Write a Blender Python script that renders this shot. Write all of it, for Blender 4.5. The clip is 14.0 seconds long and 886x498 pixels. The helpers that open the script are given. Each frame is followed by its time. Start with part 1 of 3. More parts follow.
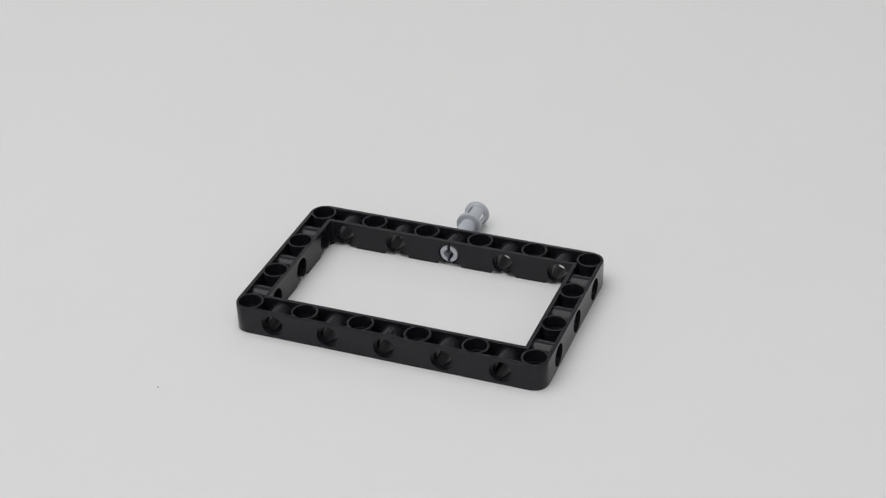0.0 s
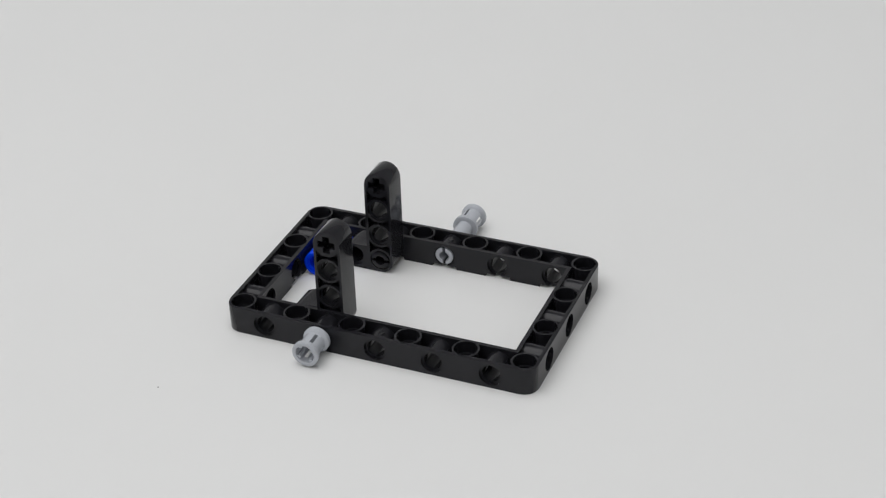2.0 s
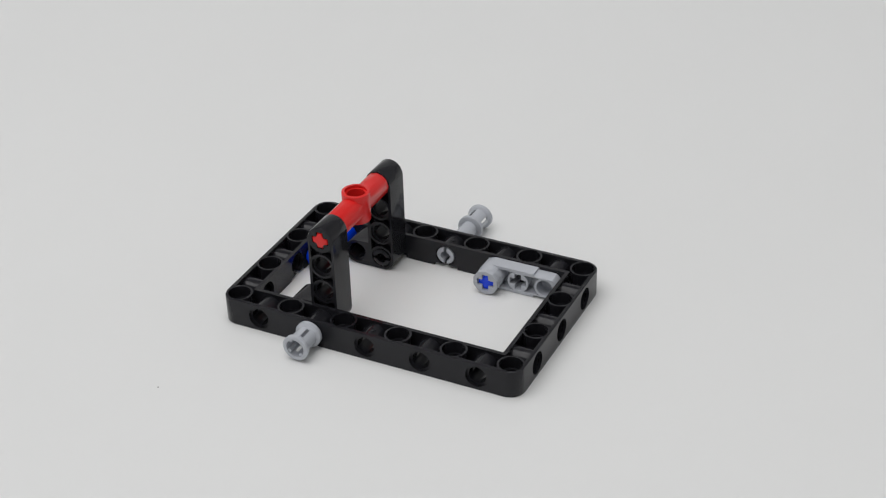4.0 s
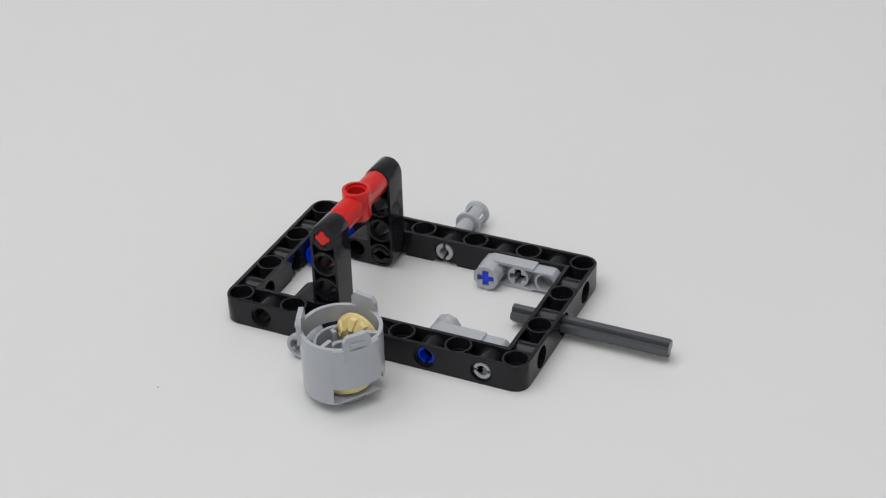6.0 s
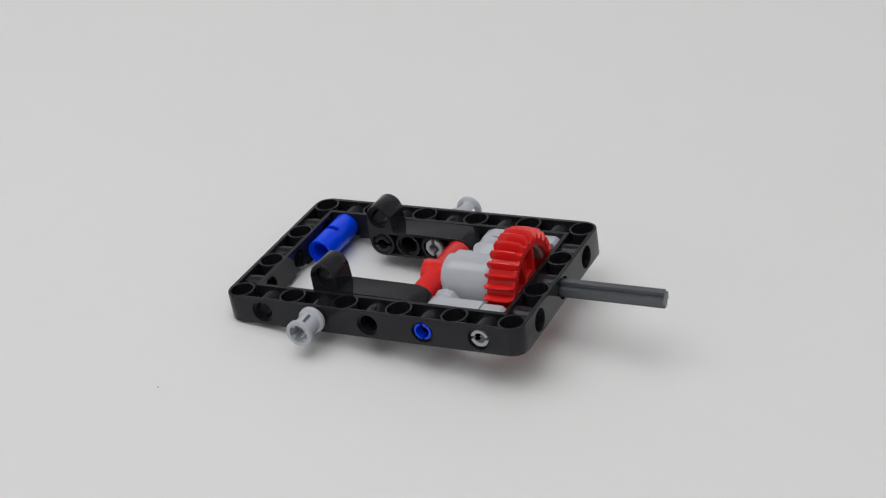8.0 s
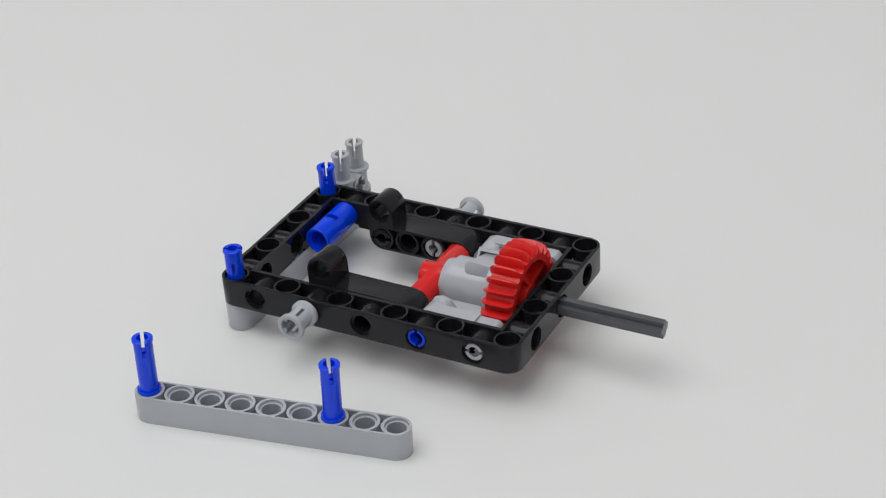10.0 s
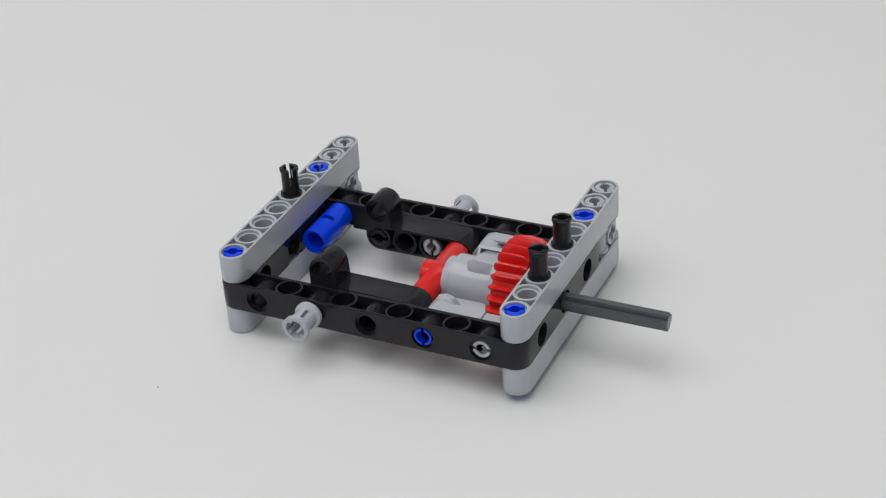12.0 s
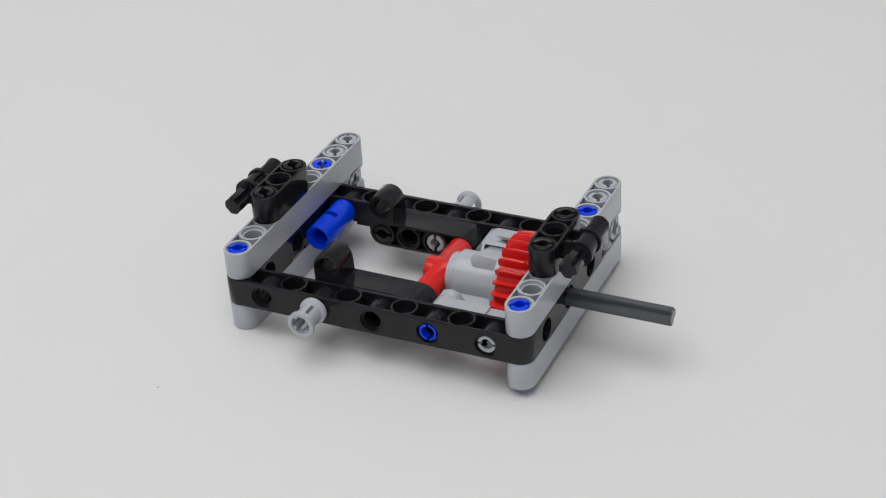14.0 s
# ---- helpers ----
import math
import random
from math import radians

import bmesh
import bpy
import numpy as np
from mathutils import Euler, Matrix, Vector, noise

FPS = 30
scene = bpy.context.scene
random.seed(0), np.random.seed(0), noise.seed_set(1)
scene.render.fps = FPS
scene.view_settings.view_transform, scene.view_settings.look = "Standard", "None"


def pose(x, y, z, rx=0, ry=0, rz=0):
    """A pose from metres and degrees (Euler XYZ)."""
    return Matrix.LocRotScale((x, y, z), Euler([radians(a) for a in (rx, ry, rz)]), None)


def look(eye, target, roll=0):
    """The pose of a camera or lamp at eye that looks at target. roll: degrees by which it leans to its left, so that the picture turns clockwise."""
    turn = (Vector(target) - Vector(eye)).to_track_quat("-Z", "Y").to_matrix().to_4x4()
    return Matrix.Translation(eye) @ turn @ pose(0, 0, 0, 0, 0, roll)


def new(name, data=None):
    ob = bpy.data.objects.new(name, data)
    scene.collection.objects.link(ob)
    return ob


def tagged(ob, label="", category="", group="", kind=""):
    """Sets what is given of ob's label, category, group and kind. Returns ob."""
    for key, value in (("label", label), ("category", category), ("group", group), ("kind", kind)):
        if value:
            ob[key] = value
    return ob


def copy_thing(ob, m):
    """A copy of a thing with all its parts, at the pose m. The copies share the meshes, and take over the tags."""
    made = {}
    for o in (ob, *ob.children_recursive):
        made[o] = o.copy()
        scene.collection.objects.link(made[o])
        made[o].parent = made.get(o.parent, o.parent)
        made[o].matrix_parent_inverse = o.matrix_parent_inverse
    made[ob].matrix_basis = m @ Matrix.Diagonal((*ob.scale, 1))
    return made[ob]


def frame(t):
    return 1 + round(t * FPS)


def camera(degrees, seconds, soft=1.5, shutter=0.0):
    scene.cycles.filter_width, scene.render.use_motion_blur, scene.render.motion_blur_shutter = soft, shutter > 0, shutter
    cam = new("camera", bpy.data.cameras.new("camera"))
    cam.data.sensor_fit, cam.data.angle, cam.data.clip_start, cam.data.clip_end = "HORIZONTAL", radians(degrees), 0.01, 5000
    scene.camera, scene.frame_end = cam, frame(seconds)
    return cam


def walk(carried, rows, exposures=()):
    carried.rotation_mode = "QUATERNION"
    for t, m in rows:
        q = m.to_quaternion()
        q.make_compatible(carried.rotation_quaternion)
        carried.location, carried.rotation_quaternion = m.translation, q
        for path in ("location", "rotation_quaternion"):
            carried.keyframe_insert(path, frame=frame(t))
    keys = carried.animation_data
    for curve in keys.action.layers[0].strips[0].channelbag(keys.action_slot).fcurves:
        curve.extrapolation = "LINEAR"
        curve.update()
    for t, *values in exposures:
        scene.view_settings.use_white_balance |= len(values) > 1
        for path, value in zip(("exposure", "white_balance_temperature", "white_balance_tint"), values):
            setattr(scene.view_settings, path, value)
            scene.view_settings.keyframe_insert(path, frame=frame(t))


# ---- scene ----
# one fixed camera above a white work surface; all sizes in mm, scaled to metres
U = 0.001
EYE = (0.0, -0.390, 0.2658)
cam = camera(28.70, 14.0, soft=1.2)
AIM = (0.0, EYE[1] + math.cos(radians(32.385)), EYE[2] - math.sin(radians(32.385)))
walk(cam, [(0.0, look(EYE, AIM, -1.815)), (14.0, look(EYE, AIM, -1.815))],
     [(0.0, 0.0), (3.2, 0.0), (5.3, -0.02), (7.3, -0.02), (7.5, -0.05), (8.2, -0.05), (10.3, 0.0), (14.0, 0.0)])

# ---- light: one large unseen softbox overhead, with fill bounced off added walls ----
scene.view_settings.exposure = 0.0
world = bpy.data.worlds.new("world")
scene.world = world
world.use_nodes = True
world.node_tree.nodes["Background"].inputs[0].default_value = (0.9, 0.95, 1.0, 1)
world.node_tree.nodes["Background"].inputs[1].default_value = 0.4


def area_lamp(name, size, power, eye, target, colour):
    lamp = bpy.data.lights.new(name, "AREA")
    lamp.shape, lamp.size, lamp.size_y = "RECTANGLE", size[0], size[1]
    lamp.energy, lamp.color = power, colour
    ob = new(name, lamp)
    ob.matrix_world = look(eye, target)
    return ob


area_lamp("softbox_light", (1.7, 1.7), 20.7, (-0.35, -0.16, 1.6), (0, 0, 0), (0.992, 0.988, 0.99))


# ---- materials ----
def material(name, base, rough, grain=0.06, bump=0.02, size=900.0, spec=0.5):
    m = bpy.data.materials.new(name)
    m.use_nodes = True
    n, l = m.node_tree.nodes, m.node_tree.links
    b = n["Principled BSDF"]
    co = n.new("ShaderNodeTexCoord")
    fine = n.new("ShaderNodeTexNoise")
    fine.inputs["Scale"].default_value, fine.inputs["Detail"].default_value = size, 4
    wide = n.new("ShaderNodeTexNoise")
    wide.inputs["Scale"].default_value, wide.inputs["Detail"].default_value = size / 9, 3
    l.new(co.outputs["Object"], fine.inputs["Vector"])
    l.new(co.outputs["Object"], wide.inputs["Vector"])
    tone = n.new("ShaderNodeMapRange")
    tone.inputs["To Min"].default_value, tone.inputs["To Max"].default_value = 1 - grain, 1 + grain
    l.new(wide.outputs["Fac"], tone.inputs["Value"])
    mul = n.new("ShaderNodeVectorMath")
    mul.operation = "SCALE"
    mul.inputs[0].default_value = base
    l.new(tone.outputs["Result"], mul.inputs["Scale"])
    l.new(mul.outputs["Vector"], b.inputs["Base Color"])
    rr = n.new("ShaderNodeMapRange")
    rr.inputs["To Min"].default_value, rr.inputs["To Max"].default_value = rough - 0.05, rough + 0.07
    l.new(wide.outputs["Fac"], rr.inputs["Value"])
    l.new(rr.outputs["Result"], b.inputs["Roughness"])
    bp = n.new("ShaderNodeBump")
    bp.inputs["Strength"].default_value, bp.inputs["Distance"].default_value = bump, 0.0002
    l.new(fine.outputs["Fac"], bp.inputs["Height"])
    l.new(bp.outputs["Normal"], b.inputs["Normal"])
    b.inputs["Specular IOR Level"].default_value = spec
    return m


BLACK = material("black_plastic", (0.0155, 0.0155, 0.0185), 0.09, spec=0.27)
GREY = material("light_grey_plastic", (0.455, 0.475, 0.515), 0.13)
DARK = material("dark_grey_plastic", (0.085, 0.09, 0.10), 0.2)
BLUE = material("blue_plastic", (0.0, 0.055, 0.85), 0.18, spec=0.4)
RED = material("red_plastic", (0.72, 0.020, 0.019), 0.18, spec=0.4)
TAN = material("tan_plastic", (0.84, 0.68, 0.31), 0.26)
SHEET = material("white_work_surface", (0.78, 0.785, 0.78), 0.55, 0.012, 0.03, 60.0)
# for the added unseen walls; brightness set for the fill they bounce
WALL = material("pale_wall_paint", (0.72, 0.72, 0.72), 0.8, 0.02, 0.05, 40.0)
CRUMB = material("dark_crumb", (0.05, 0.045, 0.04), 0.8)


# ---- mesh helpers (mm) ----
def circle(r, seg=32, cx=0.0, cy=0.0, a0=0.0):
    return [(cx + r * math.cos(a0 + 2 * math.pi * i / seg), cy + r * math.sin(a0 + 2 * math.pi * i / seg)) for i in range(seg)]


def stadium(x0, x1, r, seg=24):
    """Outline of a bar from x0 to x1 with round ends."""
    h = seg // 2
    right = [(x1 + r * math.cos(-math.pi / 2 + math.pi * i / h), r * math.sin(-math.pi / 2 + math.pi * i / h)) for i in range(h + 1)]
    left = [(x0 - r * math.cos(-math.pi / 2 + math.pi * i / h), -r * math.sin(-math.pi / 2 + math.pi * i / h)) for i in range(h + 1)]
    return right + left


def prism(bm, pts, z0, z1, m=None, bevel=0.0):
    """Extrudes an outline from z0 to z1; m: its pose."""
    lo = [bm.verts.new((x, y, z0)) for x, y in pts]
    hi = [bm.verts.new((x, y, z1)) for x, y in pts]
    n = len(pts)
    caps = [bm.faces.new(lo[::-1]), bm.faces.new(hi)]
    for i in range(n):
        bm.faces.new((lo[i], lo[(i + 1) % n], hi[(i + 1) % n], hi[i]))
    made = lo + hi
    if bevel:
        edges = [e for f in caps for e in f.edges]
        out = bmesh.ops.bevel(bm, geom=edges, offset=bevel, segments=2, profile=0.5, affect="EDGES")
        made = list({v for v in made if v.is_valid} | set(out["verts"]))
    if m is not None:
        bmesh.ops.transform(bm, matrix=m, verts=made)
    return bm


AX = {"x": Matrix.Rotation(radians(90), 4, "Y"), "y": Matrix.Rotation(radians(-90), 4, "X"), "z": Matrix.Identity(4)}


def along(axis, x=0.0, y=0.0, z=0.0):
    """A pose whose z runs along the given axis, at a place in mm."""
    return Matrix.Translation((x, y, z)) @ AX[axis]


def cyl(bm, r, z0, z1, m=None, seg=28, bevel=0.0):
    return prism(bm, circle(r, seg), z0, z1, m, bevel)


def box(bm, lo, hi, m=None):
    return prism(bm, [(lo[0], lo[1]), (hi[0], lo[1]), (hi[0], hi[1]), (lo[0], hi[1])], lo[2], hi[2], m)


def cone(bm, rings, m=None, seg=32):
    """A turned solid from (radius, z) rings."""
    loops = [[bm.verts.new((r * math.cos(2 * math.pi * i / seg), r * math.sin(2 * math.pi * i / seg), z)) for i in range(seg)] for r, z in rings]
    bm.faces.new(loops[0][::-1])
    bm.faces.new(loops[-1])
    for a, b in zip(loops, loops[1:]):
        for i in range(seg):
            bm.faces.new((a[i], a[(i + 1) % seg], b[(i + 1) % seg], b[i]))
    if m is not None:
        bmesh.ops.transform(bm, matrix=m, verts=[v for k in loops for v in k])
    return bm


def plus(half=2.4, bar=0.9):
    return [(bar, -half), (bar, -bar), (half, -bar), (half, bar), (bar, bar), (bar, half), (-bar, half), (-bar, bar), (-half, bar), (-half, -bar), (-bar, -bar), (-bar, -half)]


def hourglass(x, r=3.2):
    """Outline of the hollow between two holes 8 mm apart, the first at x."""
    a = [radians(-58 + 116 * i / 6) for i in range(7)]
    return [(x + 8 - r * math.cos(t), r * math.sin(t)) for t in a][::1] + [(x + r * math.cos(t), r * math.sin(t)) for t in a[::-1]]


def to_mesh(name, bm):
    bmesh.ops.recalc_face_normals(bm, faces=bm.faces)
    me = bpy.data.meshes.new(name)
    bm.to_mesh(me)
    bm.free()
    return me


def carve(body, *cutters, join=()):
    """Cuts every cutter out of the body, then adds the joined solids. Gives a bmesh."""
    ob = new("body", to_mesh("body", body))
    temp = [ob]
    for kind, items in (("UNION", join), ("DIFFERENCE", cutters)):
        for c in items:
            co = new("cutter", to_mesh("cutter", c))
            temp.append(co)
            mod = ob.modifiers.new("cut", "BOOLEAN")
            mod.operation, mod.object, mod.solver, mod.use_self = kind, co, "EXACT", True
    me = bpy.data.meshes.new_from_object(ob.evaluated_get(bpy.context.evaluated_depsgraph_get()))
    out = bmesh.new()
    out.from_mesh(me)
    for o in temp:
        data = o.data
        bpy.data.objects.remove(o)
        bpy.data.meshes.remove(data)
    bpy.data.meshes.remove(me)
    return out


def part(name, bm, mat, parent=None, label="", angle=32):
    """Links a bmesh, in mm, as one mesh object, under a thing or alone."""
    bmesh.ops.transform(bm, matrix=Matrix.Scale(U, 4), verts=bm.verts)
    me = to_mesh(name, bm)
    me.materials.append(mat)
    for p in me.polygons:
        p.use_smooth = True
    me.set_sharp_from_angle(angle=radians(angle))
    ob = new(name, me)
    if parent:
        ob.parent = parent
    return tagged(ob, label)


def empty(name, label, category, group=""):
    return tagged(new(name), label, category, group)


# ---- the work surface, and unseen walls and ceiling added to bounce fill light ----
def slab(name, lo, hi, mat, label):
    bm = box(bmesh.new(), lo, hi)
    return tagged(part(name, bm, mat), label, "", "", "structure")


slab("floor", (-1500, -1500, -40), (1500, 1500, 0), SHEET, "matte white seamless work surface")
slab("wall_north", (-1500, 1500, -40), (1500, 1560, 2000), WALL, "plain pale painted wall, unseen, added for bounce light")
slab("wall_south", (-1500, -1560, -40), (1500, -1500, 2000), WALL, "plain pale painted wall, unseen, added for bounce light")
slab("wall_west", (-1560, -1500, -40), (-1500, 1500, 2000), WALL, "plain pale painted wall, unseen, added for bounce light")
slab("wall_east", (1500, -1500, -40), (1560, 1500, 2000), WALL, "plain pale painted wall, unseen, added for bounce light")
slab("ceiling", (-1560, -1560, 2000), (1560, 1560, 2040), WALL, "plain grey ceiling, unseen, added for bounce light")


# ---- kinds of bricks ----
def open_frame():
    """The 7 x 11 module open frame, centred, its underside at z 0."""
    outer = []
    for sx, sy, a in ((1, 1, 0), (-1, 1, 90), (-1, -1, 180), (1, -1, 270)):
        for i in range(9):
            t = radians(a + 90 * i / 8)
            outer.append((sx * 40 + 3.8 * math.cos(t), sy * 24 + 3.8 * math.sin(t)))
    body = prism(bmesh.new(), outer, 0, 7.8, None, 0.22)
    opening = box(bmesh.new(), (-36.2, -20.2, -1), (36.2, 20.2, 9))
    holes, rims, pockets, sides, bores, notches = (bmesh.new() for _ in range(6))
    spots = [(x, y) for x in (-40, -24, -8, 8, 24, 40) for y in (-24, 24)] + [(x, y) for x in (-40, 40) for y in (-8, 8)]
    for x, y in spots:
        cyl(holes, 2.45, -1, 9, Matrix.Translation((x, y, 0)))
        cyl(rims, 3.0, -1, 0.8, Matrix.Translation((x, y, 0)))
        cyl(rims, 3.08, 4.4, 9, Matrix.Translation((x, y, 0)))
    posts = bmesh.new()
    for x, y in spots:
        cyl(posts, 3.62, 0.0, 7.78, Matrix.Translation((x, y, 0)), 32)
    longs = [(x, y, 0) for x in (-40, -24, -8, 8, 24) for y in (-24, 24)]
    shorts = [(x, y, 90) for x in (-40, 40) for y in (-24, -8, 8)]
    for x, y, turn in longs + shorts:
        m = Matrix.Translation((x, y, 0)) @ Matrix.Rotation(radians(turn), 4, "Z")
        box(pockets, (0.0, -2.75, -1), (16.0, 2.75, 9), m)
    opened = carve(body, opening, pockets)
    for x, y, turn in longs + shorts:
        m = Matrix.Translation((x, y, 0)) @ Matrix.Rotation(radians(turn), 4, "Z") @ along("y", 8, 0, 3.9)
        cyl(bores, 2.45, -6, 6, m)
        cyl(sides, 3.1, -6, -2.95, m)
        cyl(sides, 3.1, 2.95, 6, m)
        inward = -1 if (x < 0 if turn else y > 0) else 1
        lo, hi = sorted((inward * 2.3, inward * 4.3))
        box(notches, (4.4, lo, -0.5), (11.6, hi, 0.9), Matrix.Translation((x, y, 0)) @ Matrix.Rotation(radians(turn), 4, "Z"))
    return carve(opened, holes, rims, sides, bores, notches, join=(posts,)), [Matrix.Translation((x * U, y * U, 0)) @ Matrix.Rotation(radians(turn), 4, "Z") for x, y, turn in longs + shorts]


def beam(n, thick=7.8, plain=()):
    """A straight beam with n holes along x, first hole at x 0, z from 0 to its thickness."""
    body = prism(bmesh.new(), stadium(0, 8 * (n - 1), 3.75), 0, thick, None, 0.2)
    holes, rims, hollows = bmesh.new(), bmesh.new(), bmesh.new()
    for i in range(n):
        if i in plain:
            prism(holes, [(x + 8 * i, y) for x, y in plus(2.45, 0.95)], -1, thick + 1)
            continue
        cyl(holes, 2.45, -1, thick + 1, Matrix.Translation((8 * i, 0, 0)))
        cyl(rims, 3.05, -1, 0.8, Matrix.Translation((8 * i, 0, 0)))
        cyl(rims, 3.05, thick - 0.8, thick + 1, Matrix.Translation((8 * i, 0, 0)))
    for i in range(n - 1):
        prism(hollows, hourglass(8 * i, 3.8), thick - 2.6, thick + 1)
        prism(hollows, hourglass(8 * i, 3.65), -1, 2.2)
    return carve(body, holes, rims, hollows)


def bent_beam():
    """An L of 2 x 4 holes in the x-z plane, its corner hole on the y axis; long arm up, short arm to -x."""
    r = 3.75
    pts = []
    for cx, cz, a0, a1 in ((0, 0, -90, 0), (0, 24, 0, 180)):
        pts += [(cx + r * math.cos(radians(a0 + (a1 - a0) * i / 10)), cz + r * math.sin(radians(a0 + (a1 - a0) * i / 10))) for i in range(11)]
    pts += [(-r, r)]
    pts += [(-8 + r * math.cos(radians(90 + 18 * i)), r * math.sin(radians(90 + 18 * i))) for i in range(11)]
    turn = Matrix.Rotation(radians(90), 4, "X")
    body = prism(bmesh.new(), pts, -3.9, 3.9, turn, 0.2)
    holes, rims, hollows, top = bmesh.new(), bmesh.new(), bmesh.new(), bmesh.new()
    for x, z in ((0, 0), (0, 8), (0, 16), (-8, 0)):
        m = turn @ Matrix.Translation((x, z, 0))
        cyl(holes, 2.45, -5, 5, m)
        cyl(rims, 3.05, -5, -3.1, m)
        cyl(rims, 3.05, 3.1, 5, m)
    prism(top, plus(2.45, 0.95), -5, 5, turn @ Matrix.Translation((0, 24, 0)))
    for k in range(3):
        m = turn @ Matrix.Translation((0, 8 * k, 0)) @ Matrix.Rotation(radians(90), 4, "Z")
        prism(hollows, hourglass(0, 3.65), 1.9, 5, m)
        prism(hollows, hourglass(0, 3.65), -5, -1.9, m)
    return carve(body, holes, rims, hollows, top)


def slotted(bm_bore, bm_slot, z0, z1, m=None):
    """Bores and slots of a pin's end between z0 (mouth) and z1."""
    cyl(bm_bore, 1.45, min(z0, z1), max(z0, z1), m)
    box(bm_slot, (-4, -0.46, min(z0, z1)), (4, 0.46, max(z0, z1)), m)


def peg(length, collar):
    """A friction pin along z from 0, with a collar at the given height."""
    L = length
    body = cone(bmesh.new(), [(2.3, 0), (2.62, 0.15), (2.62, 0.8), (2.38, 1.1), (2.38, L - 1.1), (2.62, L - 0.8), (2.62, L - 0.15), (2.3, L)])
    ring = cyl(bmesh.new(), 2.95, collar - 0.35, collar + 0.35)
    bore, slot = bmesh.new(), bmesh.new()
    slotted(bore, slot, -1, 4.6)
    slotted(bore, slot, L + 1, L - 4.6)
    if L > 20:
        box(slot, (-0.45, -4, 16.2), (0.45, 4, 19.8))
    return carve(body, bore, slot, join=(ring,))


def bush_peg():
    """A two-module pin with a flanged bush: the bush from z -8 to 0, the pin from 0 to 16."""
    body = cone(bmesh.new(), [(3.4, -8), (3.7, -7.8), (3.7, -6.9), (3.45, -6.6), (2.95, -6.3), (2.95, -1.9), (3.4, -1.5), (3.7, -1.2), (3.7, -0.2), (3.4, 0), (2.38, 0.05), (2.38, 14.8), (2.6, 15.1), (2.6, 15.8), (2.3, 16)])
    bore, slot, cross = bmesh.new(), bmesh.new(), bmesh.new()
    cyl(bore, 2.6, -9, -2)
    slotted(bore, slot, 17, 11.5, Matrix.Rotation(radians(90), 4, "Z"))
    for a in (20, 110):
        box(slot, (-4, -0.45, -5.9), (4, 0.45, -2.4), Matrix.Rotation(radians(a), 4, "Z"))
    out = carve(body, bore, slot)
    for a in (45, 135, 225, 315):
        cyl(out, 0.55, -7.6, -2.2, Matrix.Rotation(radians(a + 10), 4, "Z") @ Matrix.Translation((2.4, 0, 0)), 12)
    return out


def tube_joiner():
    """A two-module round pin joiner along z from 0, notched in the middle."""
    body = cyl(bmesh.new(), 3.75, 0, 16, None, 36, 0.2)
    bore, notch = cyl(bmesh.new(), 2.45, -1, 17), box(bmesh.new(), (1.5, -0.75 - 0.0, 7.2), (5, 2.6, 8.8))
    rims = cyl(cyl(bmesh.new(), 3.0, -1, 0.9), 3.0, 15.1, 17)
    return carve(body, bore, rims, notch)


def cross_joiner():
    """A three-module axle joiner along y, centred, with an upright pin hole in its middle."""
    body = cyl(bmesh.new(), 3.55, -11.9, 11.9, AX["y"], 12, 0.15)
    ring = cyl(bmesh.new(), 3.85, -4.2, 4.3, None, 32, 0.2)
    bore = cyl(bmesh.new(), 2.45, -6, 6)
    rim = cyl(cyl(bmesh.new(), 3.0, 3.5, 6), 3.0, -6, -3.4)
    ends = prism(bmesh.new(), plus(), -13, -4.5, AX["y"])
    prism(ends, plus(), 4.5, 13, AX["y"])
    return carve(body, bore, rim, ends, join=(ring,))


def axle(length, bevel=0.15):
    return prism(bmesh.new(), plus(2.36, 0.9), 0, length, None, bevel)


def lever():
    """A thin three-hole lever in the x-z plane: flared boss at x 0 towards -y, pin at x 16 towards +y."""
    turn = Matrix.Rotation(radians(90), 4, "X")
    body = prism(bmesh.new(), stadium(0, 16, 3.7), 0.1, 4.0, turn, 0.2)
    boss = cone(bmesh.new(), [(3.8, 0.2), (3.8, 4.6), (3.3, 5.4), (3.3, 6.4), (3.75, 6.9), (3.75, 7.9), (3.6, 8.0)], turn @ Matrix.Rotation(radians(18), 4, "Z"), 10)
    pin = cyl(bmesh.new(), 2.38, -7.2, 0.5, turn)
    axle_holes, hole, recess, slot, step = bmesh.new(), bmesh.new(), bmesh.new(), bmesh.new(), bmesh.new()
    prism(axle_holes, plus(2.45, 0.95), -1, 9, turn)
    prism(axle_holes, plus(2.45, 0.95), -1, 9, turn @ Matrix.Translation((8, 0, 0)))
    cyl(hole, 2.45, 0.6, 9, turn @ Matrix.Translation((16, 0, 0)))
    prism(recess, hourglass(0, 3.35), 0.9, 5, turn @ Matrix.Translation((0.3, 0, 0)))
    prism(recess, hourglass(8, 3.1), 0.9, 5, turn)
    # the pin's end is lower than the body
    box(step, (12.6, 3.05, -0.5), (21, 6, 5), turn)
    box(step, (12.6, -6, -0.5), (21, -3.05, 5), turn)
    cyl(slot, 1.5, -9, -3, turn @ Matrix.Translation((16, 0, 0)))
    box(slot, (-4, -0.45, -9), (4, 0.45, -5), turn @ Matrix.Translation((16, 0, 0)))
    bmesh.ops.transform(pin, matrix=Matrix.Translation((16, 0, 0)), verts=pin.verts)
    return carve(body, axle_holes, hole, recess, slot, step, join=(boss, pin))


